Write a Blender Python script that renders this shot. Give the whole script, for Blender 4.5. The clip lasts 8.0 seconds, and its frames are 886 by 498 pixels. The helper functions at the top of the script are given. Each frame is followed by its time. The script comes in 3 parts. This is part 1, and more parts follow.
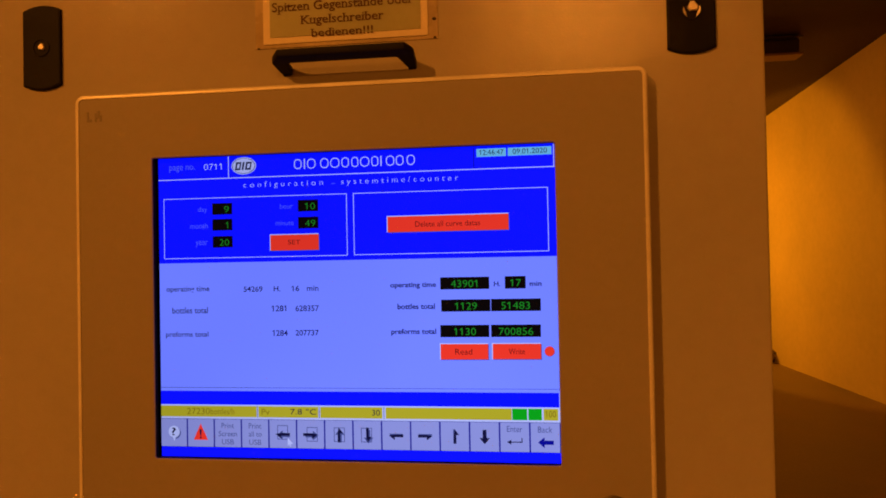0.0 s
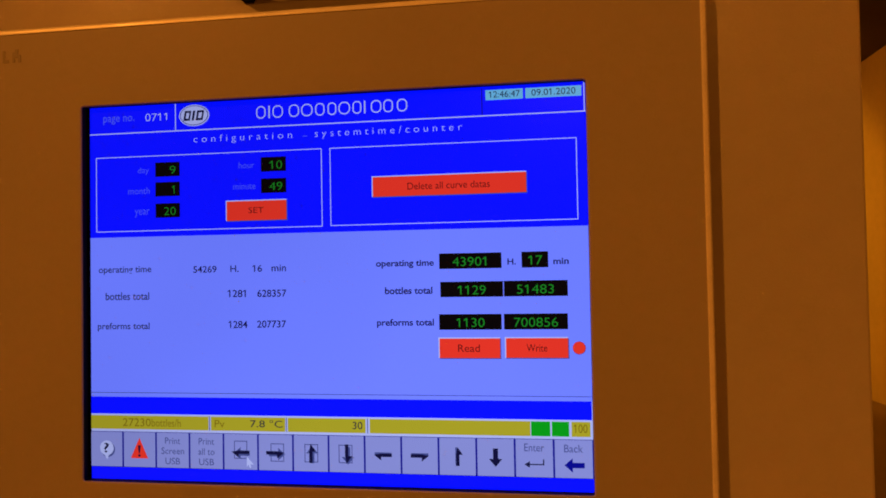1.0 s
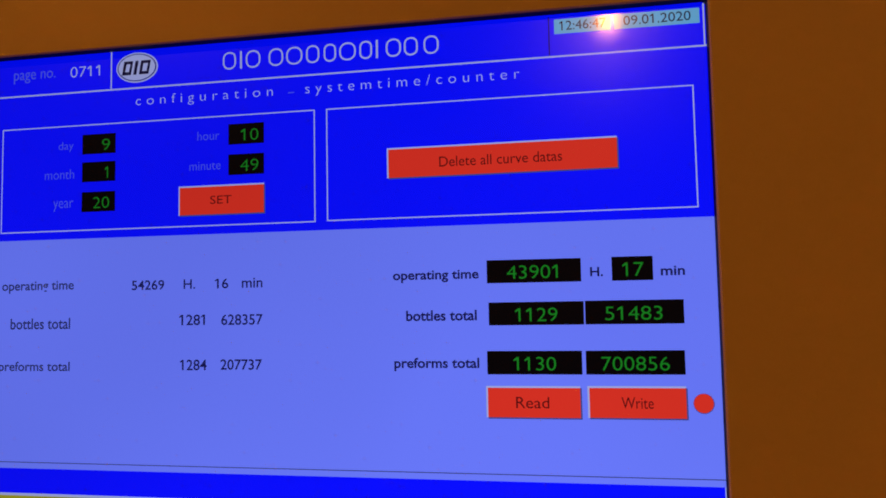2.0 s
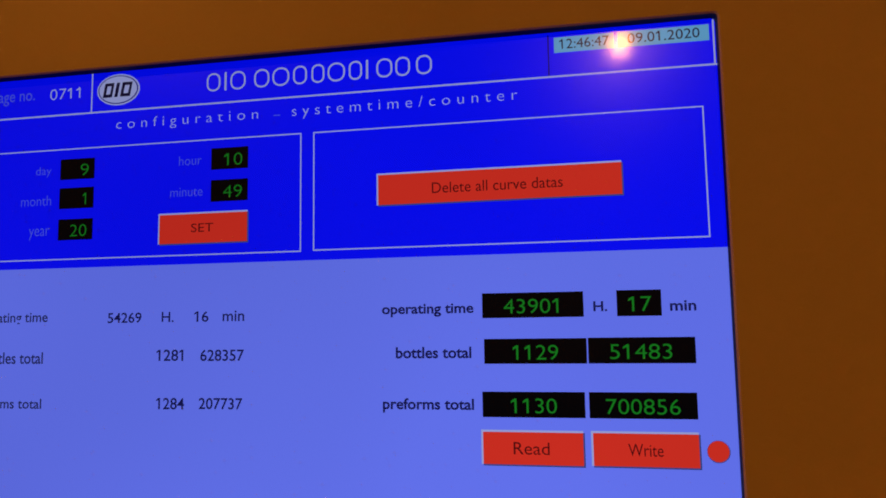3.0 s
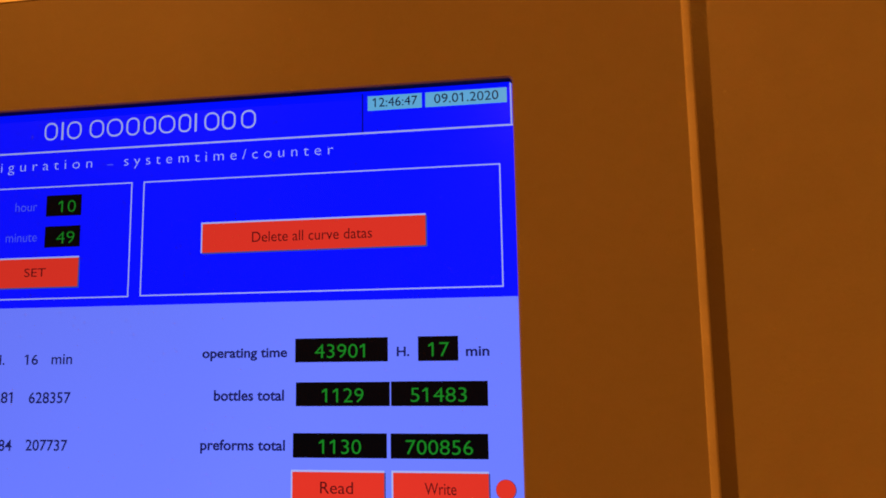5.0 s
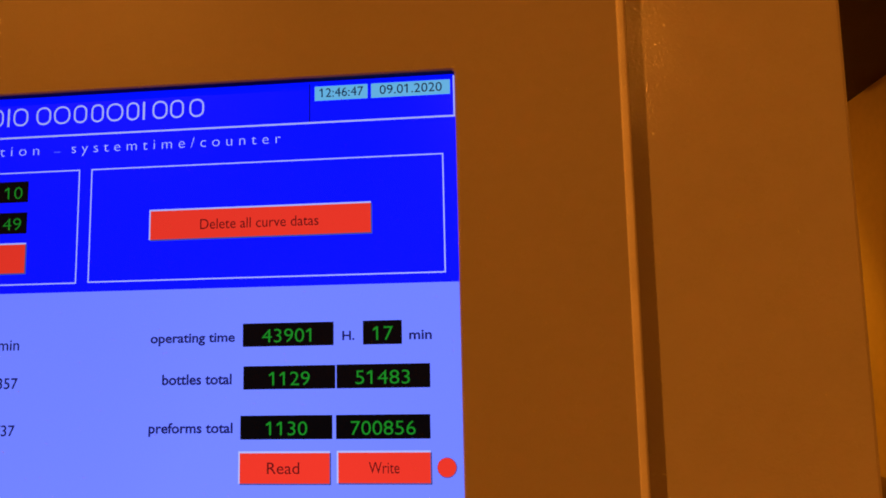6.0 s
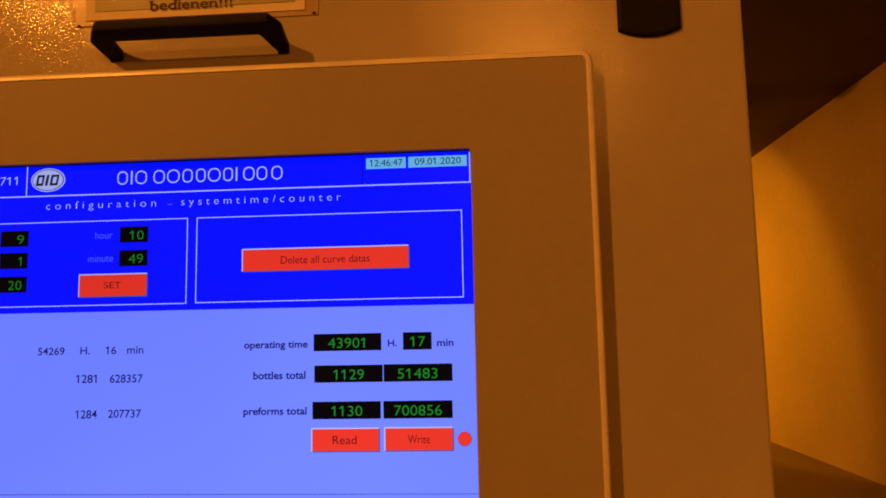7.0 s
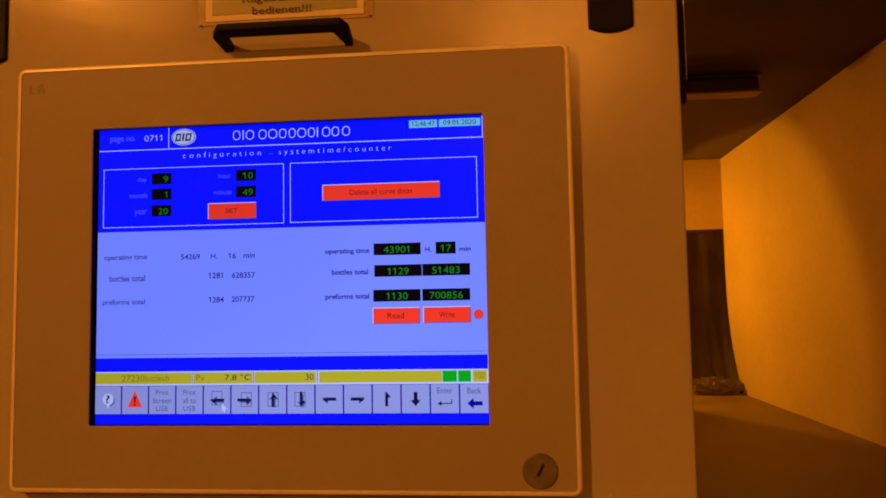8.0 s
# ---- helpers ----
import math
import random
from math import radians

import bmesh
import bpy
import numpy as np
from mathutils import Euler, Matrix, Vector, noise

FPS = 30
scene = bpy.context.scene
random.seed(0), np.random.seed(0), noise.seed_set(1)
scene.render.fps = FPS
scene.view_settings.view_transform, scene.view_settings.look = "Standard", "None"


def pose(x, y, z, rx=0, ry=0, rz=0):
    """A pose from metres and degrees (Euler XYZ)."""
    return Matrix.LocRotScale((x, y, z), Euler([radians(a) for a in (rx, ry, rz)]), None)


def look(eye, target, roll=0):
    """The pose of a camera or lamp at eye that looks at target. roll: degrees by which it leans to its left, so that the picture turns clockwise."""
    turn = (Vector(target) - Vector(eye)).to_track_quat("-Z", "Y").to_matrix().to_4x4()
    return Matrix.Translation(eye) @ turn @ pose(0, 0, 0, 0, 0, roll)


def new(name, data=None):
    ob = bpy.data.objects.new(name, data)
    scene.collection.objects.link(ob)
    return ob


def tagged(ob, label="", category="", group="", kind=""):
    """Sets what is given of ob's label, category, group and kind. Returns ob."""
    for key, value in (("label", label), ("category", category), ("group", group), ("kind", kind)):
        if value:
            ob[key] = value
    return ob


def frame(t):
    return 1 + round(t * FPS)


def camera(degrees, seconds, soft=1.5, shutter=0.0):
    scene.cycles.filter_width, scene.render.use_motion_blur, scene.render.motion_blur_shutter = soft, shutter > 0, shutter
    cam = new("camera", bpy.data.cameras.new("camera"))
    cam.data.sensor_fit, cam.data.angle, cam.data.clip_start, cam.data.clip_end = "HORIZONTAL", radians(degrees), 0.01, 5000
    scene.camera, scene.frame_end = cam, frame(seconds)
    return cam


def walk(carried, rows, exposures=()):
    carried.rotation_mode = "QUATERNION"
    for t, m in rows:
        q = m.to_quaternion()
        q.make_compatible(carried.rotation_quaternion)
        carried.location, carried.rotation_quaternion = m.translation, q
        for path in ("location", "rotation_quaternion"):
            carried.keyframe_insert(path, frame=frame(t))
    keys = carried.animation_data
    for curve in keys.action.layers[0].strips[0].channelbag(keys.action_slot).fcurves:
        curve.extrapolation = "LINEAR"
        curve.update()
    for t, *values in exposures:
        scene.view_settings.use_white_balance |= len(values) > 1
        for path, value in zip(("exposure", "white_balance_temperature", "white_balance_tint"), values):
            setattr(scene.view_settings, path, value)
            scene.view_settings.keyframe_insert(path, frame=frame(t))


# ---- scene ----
cam = camera(66.04, 8.0, soft=1.75)
PATH = [
    (0, (0.13768, -0.50059, 1.53270), (-0.11951, 1.48259, 1.56236), -1.107),
    (0.5, (0.14995, -0.47687, 1.53122), (-0.11784, 1.50503, 1.55022), -1.025),
    (0.7, (0.14008, -0.43878, 1.51552), (-0.12736, 1.54322, 1.52813), -1.093),
    (0.8, (0.13153, -0.42440, 1.51251), (-0.13784, 1.55725, 1.53554), -1.045),
    (1, (0.12867, -0.39262, 1.51247), (-0.15396, 1.58675, 1.55963), -1.032),
    (1.2, (0.12250, -0.36107, 1.51427), (-0.15465, 1.61894, 1.56668), -0.973),
    (1.5, (0.10980, -0.32202, 1.51128), (-0.18966, 1.65364, 1.59559), -1.032),
    (1.7, (0.09846, -0.29460, 1.50860), (-0.21407, 1.67829, 1.60870), -1.094),
    (2.8, (0.09737, -0.24798, 1.50637), (-0.26745, 1.70930, 1.69603), -0.880),
    (3, (0.10208, -0.24756, 1.51127), (-0.26167, 1.70936, 1.70661), -0.900),
    (3.5, (0.10588, -0.24123, 1.51010), (-0.24347, 1.71796, 1.70895), -1.016),
    (4, (0.11461, -0.24641, 1.51398), (-0.23260, 1.71311, 1.71335), -0.982),
    (4.5, (0.13920, -0.25286, 1.51974), (-0.17974, 1.70976, 1.73514), -0.981),
    (5, (0.16404, -0.25239, 1.52084), (-0.11666, 1.71309, 1.76192), -0.993),
    (6.3, (0.17487, -0.26696, 1.51611), (0.01463, 1.71490, 1.73187), -1.137),
    (6.5, (0.17400, -0.28517, 1.51578), (0.02939, 1.69739, 1.73606), -1.029),
    (6.7, (0.17105, -0.30998, 1.52038), (0.02264, 1.67386, 1.72615), -1.071),
    (6.9, (0.16894, -0.34123, 1.52287), (0.02387, 1.64231, 1.73389), -1.053),
    (7, (0.16477, -0.35871, 1.52397), (0.02745, 1.62497, 1.73873), -1.110),
    (7.2, (0.16496, -0.39379, 1.52559), (0.00699, 1.58921, 1.73239), -1.041),
    (7.3, (0.16900, -0.41274, 1.52314), (0.00079, 1.57000, 1.72425), -1.087),
    (7.5, (0.16904, -0.44792, 1.50933), (0.00120, 1.53678, 1.69036), -1.114),
    (7.7, (0.16932, -0.47505, 1.49392), (0.00329, 1.51136, 1.65706), -1.002),
    (8, (0.16940, -0.51210, 1.47960), (-0.00891, 1.47552, 1.61212), -1.061),
]
EXPOSURES = [(0, -0.15), (0.5, -0.17), (0.8, -0.23), (1, -0.28), (1.5, -0.41), (3, -0.73), (4, -0.66), (5, -0.28), (6.5, -0.07), (7, -0.10), (7.5, -0.13), (8, -0.08)]
walk(cam, [(t, look(eye, target, roll)) for t, eye, target, roll in PATH], EXPOSURES)

# ---------------------------------------------------------------- world and lamps
world = bpy.data.worlds.new("hall_dark")
scene.world = world
world.use_nodes = True
world.node_tree.nodes["Background"].inputs["Color"].default_value = (1.0, 0.45, 0.12, 1)
world.node_tree.nodes["Background"].inputs["Strength"].default_value = 0.004

SODIUM = (1.0, 0.300, 0.028)


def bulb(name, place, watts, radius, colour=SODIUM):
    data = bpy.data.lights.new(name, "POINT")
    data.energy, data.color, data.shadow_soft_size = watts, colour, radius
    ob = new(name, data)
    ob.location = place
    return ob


def flood(name, place, target, watts, degrees, blend, radius, colour=SODIUM):
    data = bpy.data.lights.new(name, "SPOT")
    data.energy, data.color, data.shadow_soft_size = watts, colour, radius
    data.spot_size, data.spot_blend = radians(degrees), blend
    ob = new(name, data)
    ob.matrix_world = look(place, target)
    return ob


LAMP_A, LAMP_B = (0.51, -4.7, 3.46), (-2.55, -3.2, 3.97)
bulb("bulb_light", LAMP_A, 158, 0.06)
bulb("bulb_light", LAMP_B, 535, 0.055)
# added lamp, hidden behind the cabinet, brightens the far wall and floor
FILL_LAMP = (0.6, 7.4, 3.05)
bulb("bulb_light", FILL_LAMP, 82, 0.11, (1.0, 0.35, 0.02))
FLOOD, FLOOD_AIM = Vector((1.2, 9.7, 2.0)), Vector((0.975, 0.009, -0.222))
flood("flood_light", FLOOD, FLOOD + FLOOD_AIM, 235, 112, 0.14, 0.10, (1.0, 0.355, 0.01))

# ---------------------------------------------------------------- materials


def material(name):
    m = bpy.data.materials.new(name)
    m.use_nodes = True
    return m, m.node_tree, m.node_tree.nodes["Principled BSDF"]


def surface(name, colour, rough, metal=0.0, coarse=2.0, fine=60.0, spread=0.18, bump=0.0, bump_scale=300.0, depth=0.001, coat=0.0, wear=0.08):
    """A painted or raw surface with stains, grain and relief at real size."""
    m, tree, bsdf = material(name)
    where = tree.nodes.new("ShaderNodeNewGeometry")
    big = tree.nodes.new("ShaderNodeTexNoise")
    big.inputs["Scale"].default_value, big.inputs["Detail"].default_value = coarse, 5
    small = tree.nodes.new("ShaderNodeTexNoise")
    small.inputs["Scale"].default_value, small.inputs["Detail"].default_value = fine, 4
    for n in (big, small):
        tree.links.new(where.outputs["Position"], n.inputs["Vector"])
    add = tree.nodes.new("ShaderNodeMath")
    add.operation = "MULTIPLY_ADD"
    add.inputs[1].default_value = 0.35
    tree.links.new(small.outputs["Fac"], add.inputs[0])
    tree.links.new(big.outputs["Fac"], add.inputs[2])
    ramp = tree.nodes.new("ShaderNodeMapRange")
    ramp.inputs["From Min"].default_value, ramp.inputs["From Max"].default_value = 0.4, 0.95
    ramp.inputs["To Min"].default_value, ramp.inputs["To Max"].default_value = 1 - spread, 1 + spread
    tree.links.new(add.outputs[0], ramp.inputs["Value"])
    mul = tree.nodes.new("ShaderNodeVectorMath")
    mul.operation = "SCALE"
    mul.inputs[0].default_value = colour
    tree.links.new(ramp.outputs[0], mul.inputs["Scale"])
    tree.links.new(mul.outputs[0], bsdf.inputs["Base Color"])
    gloss = tree.nodes.new("ShaderNodeMapRange")
    gloss.inputs["From Min"].default_value, gloss.inputs["From Max"].default_value = 0.3, 0.7
    gloss.inputs["To Min"].default_value, gloss.inputs["To Max"].default_value = max(0.02, rough - wear), min(1, rough + wear)
    tree.links.new(big.outputs["Fac"], gloss.inputs["Value"])
    tree.links.new(gloss.outputs[0], bsdf.inputs["Roughness"])
    bsdf.inputs["Metallic"].default_value = metal
    bsdf.inputs["Coat Weight"].default_value = coat
    if bump:
        peel = tree.nodes.new("ShaderNodeTexNoise")
        peel.inputs["Scale"].default_value, peel.inputs["Detail"].default_value = bump_scale, 2.5
        tree.links.new(where.outputs["Position"], peel.inputs["Vector"])
        relief = tree.nodes.new("ShaderNodeBump")
        relief.inputs["Strength"].default_value, relief.inputs["Distance"].default_value = bump, depth
        tree.links.new(peel.outputs["Fac"], relief.inputs["Height"])
        tree.links.new(relief.outputs[0], bsdf.inputs["Normal"])
    return m


def glowing(name, colour, strength=1.0):
    """A lit colour of the display behind its hard, slightly hazy touch glass."""
    m, tree, bsdf = material(name)
    where = tree.nodes.new("ShaderNodeNewGeometry")
    cloud = tree.nodes.new("ShaderNodeTexNoise")
    cloud.inputs["Scale"].default_value, cloud.inputs["Detail"].default_value = 6.0, 1
    tree.links.new(where.outputs["Position"], cloud.inputs["Vector"])
    level = tree.nodes.new("ShaderNodeMapRange")
    level.inputs["From Min"].default_value, level.inputs["From Max"].default_value = 0.3, 0.7
    level.inputs["To Min"].default_value, level.inputs["To Max"].default_value = strength * 0.69, strength * 0.78
    tree.links.new(cloud.outputs["Fac"], level.inputs["Value"])
    bsdf.inputs["Base Color"].default_value = (0.002, 0.002, 0.003, 1)
    bsdf.inputs["Roughness"].default_value = 0.21
    bsdf.inputs["Specular IOR Level"].default_value = 0.11
    bsdf.inputs["Coat Weight"].default_value = 0.20
    bsdf.inputs["Coat Roughness"].default_value = 0.068
    bsdf.inputs["Emission Color"].default_value = (*colour, 1)
    # emission rises towards the lower right corner, standing in for the viewing angle
    slope = tree.nodes.new("ShaderNodeVectorMath")
    slope.operation = "DOT_PRODUCT"
    slope.inputs[1].default_value = (0.35, 0.0, -0.75)
    tree.links.new(where.outputs["Position"], slope.inputs[0])
    shift = tree.nodes.new("ShaderNodeMath")
    shift.inputs[1].default_value = 1.0 + 0.75 * 1.5
    tree.links.new(slope.outputs["Value"], shift.inputs[0])
    product = tree.nodes.new("ShaderNodeMath")
    product.operation = "MULTIPLY"
    tree.links.new(level.outputs[0], product.inputs[0])
    tree.links.new(shift.outputs[0], product.inputs[1])
    tree.links.new(product.outputs[0], bsdf.inputs["Emission Strength"])
    return m


PAINT = surface("beige_powder_coat", (0.43, 0.393, 0.318), 0.10, coarse=3.0, fine=90, spread=0.08, bump=0.26, bump_scale=850, depth=0.0006, wear=0.02)
PAINT.node_tree.nodes["Principled BSDF"].inputs["Specular IOR Level"].default_value = 0.4
PLATE = surface("smooth_beige_plate", (0.335, 0.30, 0.24), 0.50, coarse=4.0, fine=160, spread=0.06, bump=0.12, bump_scale=900, depth=0.0004)
PLATE.node_tree.nodes["Principled BSDF"].inputs["Specular IOR Level"].default_value = 0.2
# pale base colour carries the highlight that the plate's rounded edge catches
RIM = surface("pale_highlight_edge", (0.76, 0.72, 0.64), 0.37, coarse=40, fine=300, spread=0.12)
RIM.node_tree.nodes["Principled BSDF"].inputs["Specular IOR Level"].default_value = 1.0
BLACK = surface("black_plastic", (0.009, 0.0075, 0.008), 0.60, coarse=20, fine=300, spread=0.25, bump=0.15, bump_scale=1200, depth=0.0002)
BLACK.node_tree.nodes["Principled BSDF"].inputs["Specular IOR Level"].default_value = 0.12
RUBBER = surface("black_rubber", (0.02, 0.018, 0.016), 0.75, coarse=20, fine=300, spread=0.2)
STEEL = surface("scratched_steel", (0.62, 0.60, 0.56), 0.25, metal=1.0, coarse=60, fine=500, spread=0.2)
BARE = surface("worn_metal_and_glints", (0.75, 0.70, 0.64), 0.42, metal=0.35, coarse=80, fine=600, spread=0.2)
LOCKFACE = surface("dull_zinc", (0.20, 0.18, 0.15), 0.45, metal=0.6, coarse=80, fine=600, spread=0.25)
PAPER = surface("yellowed_paper", (0.74, 0.66, 0.52), 0.55, coarse=15, fine=200, spread=0.10)
GREENPAPER = surface("greenish_notice", (0.33, 0.35, 0.20), 0.45, coarse=15, fine=200, spread=0.10)
TAPE = surface("aged_adhesive_film", (0.42, 0.34, 0.22), 0.30, coarse=25, fine=200, spread=0.22)
INK = surface("dark_ink", (0.016, 0.004, 0.004), 0.85, coarse=30, fine=300, spread=0.2)
PRINT = surface("reddish_dark_print", (0.075, 0.020, 0.012), 0.8, coarse=60, fine=400, spread=0.35)
FADED = surface("faded_print", (0.21, 0.18, 0.14), 0.5, coarse=30, fine=300, spread=0.1)
PLASTER = surface("ochre_plaster", (0.62, 0.46, 0.20), 0.8, coarse=0.9, fine=14, spread=0.13, bump=0.08, bump_scale=35, depth=0.004)
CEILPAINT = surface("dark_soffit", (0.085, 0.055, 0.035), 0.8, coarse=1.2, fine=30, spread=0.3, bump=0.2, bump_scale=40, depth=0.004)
IRON = surface("rust_brown_steel", (0.045, 0.024, 0.015), 0.55, coarse=4, fine=60, spread=0.3, bump=0.2, bump_scale=80, depth=0.002)
# lighter copy of the beam's brown: light on the flange's underside, as colour
FLANGE = surface("rust_paint_lit", (0.30, 0.17, 0.09), 0.6, coarse=3, fine=50, spread=0.3, bump=0.2, bump_scale=80, depth=0.002)
CONCRETE = surface("brown_screed", (0.23, 0.155, 0.075), 0.55, coarse=1.1, fine=40, spread=0.28, bump=0.25, bump_scale=70, depth=0.003)
CURTAINMAT = surface("brown_sheeting", (0.062, 0.032, 0.021), 0.45, coarse=3, fine=50, spread=0.35, bump=0.3, bump_scale=25, depth=0.01)
FILM = surface("pale_crumpled_film", (0.17, 0.125, 0.10), 0.4, coarse=12, fine=80, spread=0.3, bump=0.4, bump_scale=40, depth=0.01)

S_BLACK = glowing("display_off", (0.0, 0.0, 0.0), 0.0)
S_BLUE = glowing("display_blue", (0.0, 0.004, 1.0), 1.8)
S_GREY = glowing("display_lavender", (0.142, 0.196, 1.0), 1.66)
S_KEY = glowing("display_key_grey", (0.31, 0.35, 0.90), 1.05)
S_WHITE = glowing("display_white", (0.46, 0.52, 1.0), 1.25)
S_DIM = glowing("display_dim_label", (0.085, 0.12, 1.0), 1.3)
S_CYAN = glowing("display_cyan", (0.16, 0.55, 0.95), 1.2)
S_RED = glowing("display_red", (0.76, 0.034, 0.020), 1.5)
S_REDDIM = glowing("display_dark_red", (0.15, 0.008, 0.010), 1.0)
S_YELLOW = glowing("display_yellow", (0.58, 0.52, 0.03), 0.95)
S_OLIVE = glowing("display_olive", (0.28, 0.20, 0.01), 1.0)
S_GREEN = glowing("display_green", (0.0, 0.42, 0.012), 1.1)
S_DIGIT = glowing("display_digit_green", (0.010, 0.30, 0.022), 1.1)
S_NIGHT = glowing("display_field_black", (0.0, 0.0015, 0.003), 1.0)
S_INK = glowing("display_ink", (0.004, 0.007, 0.06), 1.0)
S_SHADE = glowing("display_shade", (0.075, 0.10, 0.38), 1.0)
S_FAINT = glowing("display_faint_ink", (0.030, 0.042, 0.22), 1.0)
S_TEXT = glowing("display_text_blue", (0.012, 0.016, 0.15), 1.0)
S_NAVY = glowing("display_navy", (0.0, 0.004, 0.38), 1.0)

# ---------------------------------------------------------------- mesh helpers


def thing(name, place, label, category, group="", kind=""):
    ob = new(name)
    ob.location = place
    ob.empty_display_size = 0.05
    return tagged(ob, label, category, group, kind)


def origin(ob):
    at = Vector((0, 0, 0))
    while ob:
        at += ob.location
        ob = ob.parent
    return at


def part(name, bm, mat, parent=None, label="", smooth=False):
    """Links a bmesh, given in world places, as one mesh under a thing or part."""
    if parent is not None:
        bmesh.ops.translate(bm, verts=bm.verts, vec=-origin(parent))
    mesh = bpy.data.meshes.new(name)
    bmesh.ops.recalc_face_normals(bm, faces=bm.faces) if smooth else None
    wide = [e.index for e in bm.edges if smooth and len(e.link_faces) == 2 and max(f.calc_area() for f in e.link_faces) > 12 * min(f.calc_area() for f in e.link_faces)] if not bm.edges.index_update() else []
    bm.to_mesh(mesh)
    bm.free()
    mesh.materials.append(mat)
    if smooth:
        for p in mesh.polygons:
            p.use_smooth = True
        mesh.set_sharp_from_angle(angle=radians(35))
        for i in wide:          # wide flat faces keep a flat shine beside their rounded edges
            mesh.edges[i].use_edge_sharp = True
    ob = new(name, mesh)
    ob.parent = parent
    return tagged(ob, label)


def box(x0, x1, y0, y1, z0, z1, bevel=0.0, segments=2):
    bm = bmesh.new()
    bmesh.ops.create_cube(bm, size=1)
    for v in bm.verts:
        v.co = Vector((x0 + (v.co.x + 0.5) * (x1 - x0), y0 + (v.co.y + 0.5) * (y1 - y0), z0 + (v.co.z + 0.5) * (z1 - z0)))
    if bevel:
        bmesh.ops.bevel(bm, geom=bm.edges[:], offset=bevel, segments=segments, affect="EDGES", profile=0.5)
    return bm


def round_loop(x0, x1, z0, z1, r, n=6):
    """Corner-rounded rectangle as (x, z) places, counter-clockwise from the lower right corner."""
    out = []
    for cx, cz, a0 in ((x1 - r, z0 + r, -90), (x1 - r, z1 - r, 0), (x0 + r, z1 - r, 90), (x0 + r, z0 + r, 180)):
        for i in range(n + 1):
            a = radians(a0 + 90 * i / n)
            out.append((cx + r * math.cos(a), cz + r * math.sin(a)))
    return out


def lofted(loops, cap_first=False, cap_last=True):
    """Bridges loops of equal length: each (list of (x, z), y)."""
    bm = bmesh.new()
    rings = [[bm.verts.new((x, y, z)) for x, z in pts] for pts, y in loops]
    n = len(rings[0])
    for a, b in zip(rings, rings[1:]):
        for i in range(n):
            bm.faces.new((a[i], a[(i + 1) % n], b[(i + 1) % n], b[i]))
    if cap_first:
        bm.faces.new(rings[0][::-1])
    if cap_last:
        bm.faces.new(rings[-1])
    bmesh.ops.recalc_face_normals(bm, faces=bm.faces)
    return bm


def disc_loop(cx, cz, r, n=32, rz=None):
    return [(cx + r * math.cos(2 * math.pi * i / n), cz + (rz or r) * math.sin(2 * math.pi * i / n)) for i in range(n)]


def lettering(text, x0, x1, z0, z1, y, spacing=1.0, bold=0.0, depth=0.0, serif=0.0):
    """The words as a mesh that fills the rectangle x0..x1, z0..z1 at depth y, readable from -y."""
    curve = bpy.data.curves.new("words", "FONT")
    curve.body, curve.size, curve.space_character, curve.offset, curve.extrude = text, 1.0, spacing, bold, depth
    curve.resolution_u = 4
    ob = bpy.data.objects.new("words", curve)
    scene.collection.objects.link(ob)
    bpy.context.view_layer.update()
    mesh = bpy.data.meshes.new_from_object(ob.evaluated_get(bpy.context.evaluated_depsgraph_get()))
    bm = bmesh.new()
    bm.from_mesh(mesh)
    bpy.data.objects.remove(ob)
    bpy.data.curves.remove(curve)
    bpy.data.meshes.remove(mesh)
    if text.replace(" ", "").replace(".", "").replace(":", "").isdigit() and "1" in text:     # a flag on each figure one
        bmesh.ops.remove_doubles(bm, verts=bm.verts, dist=1e-5)
        left = set(bm.verts)
        stems = []
        while left:
            heap, island = [left.pop()], []
            while heap:
                v = heap.pop()
                island.append(v.co.copy())
                for e in v.link_edges:
                    o = e.other_vert(v)
                    if o in left:
                        left.remove(o)
                        heap.append(o)
            lo, hi, top = min(p.x for p in island), max(p.x for p in island), max(p.y for p in island)
            if hi - lo < 0.17 and top - min(p.y for p in island) > 0.5:
                stems.append((lo, hi, top))
        for lo, hi, top in stems:
            bm.faces.new([bm.verts.new((u, v, 0.02)) for u, v in ((hi, top), (lo, top), (lo - 0.15, top - 0.12), (lo - 0.15, top - 0.21), (lo, top - 0.13))])
    if serif:           # a thin cross stroke at the end of each stem
        bmesh.ops.remove_doubles(bm, verts=bm.verts, dist=1e-5)
        ends = []
        for e in bm.edges:
            a, b = e.verts[0].co, e.verts[1].co
            if len(e.link_faces) == 1 and abs(a.y - b.y) < 0.004 and 0.045 < abs(a.x - b.x) < 0.19:
                up = 1 if e.link_faces[0].calc_center_median().y > a.y else -1
                ends.append((min(a.x, b.x) - serif, max(a.x, b.x) + serif, a.y, a.y + up * 0.05))
        for p, q, f, g in ends:
            bm.faces.new([bm.verts.new((u, v, 0.02)) for u, v in ((p, f), (q, f), (q, g), (p, g))])
    xs, ys = [v.co.x for v in bm.verts], [v.co.y for v in bm.verts]
    ax, bx, ay, by = min(xs), max(xs), min(ys), max(ys)
    for v in bm.verts:
        v.co = Vector((x0 + (v.co.x - ax) / (bx - ax) * (x1 - x0), y - v.co.z * 0.001, z0 + (v.co.y - ay) / (by - ay) * (z1 - z0)))
    return bm


# ---------------------------------------------------------------- the hall
END_Y = 10.02


def ceil_z(y):
    """The ceiling falls gently towards the end of the hall."""
    return 3.445 + 0.062 * (END_Y - y)


def wall_x(y):
    """The long wall runs slightly askew to the cabinet."""
    return 3.55 - 0.045 * (y - 8.0)


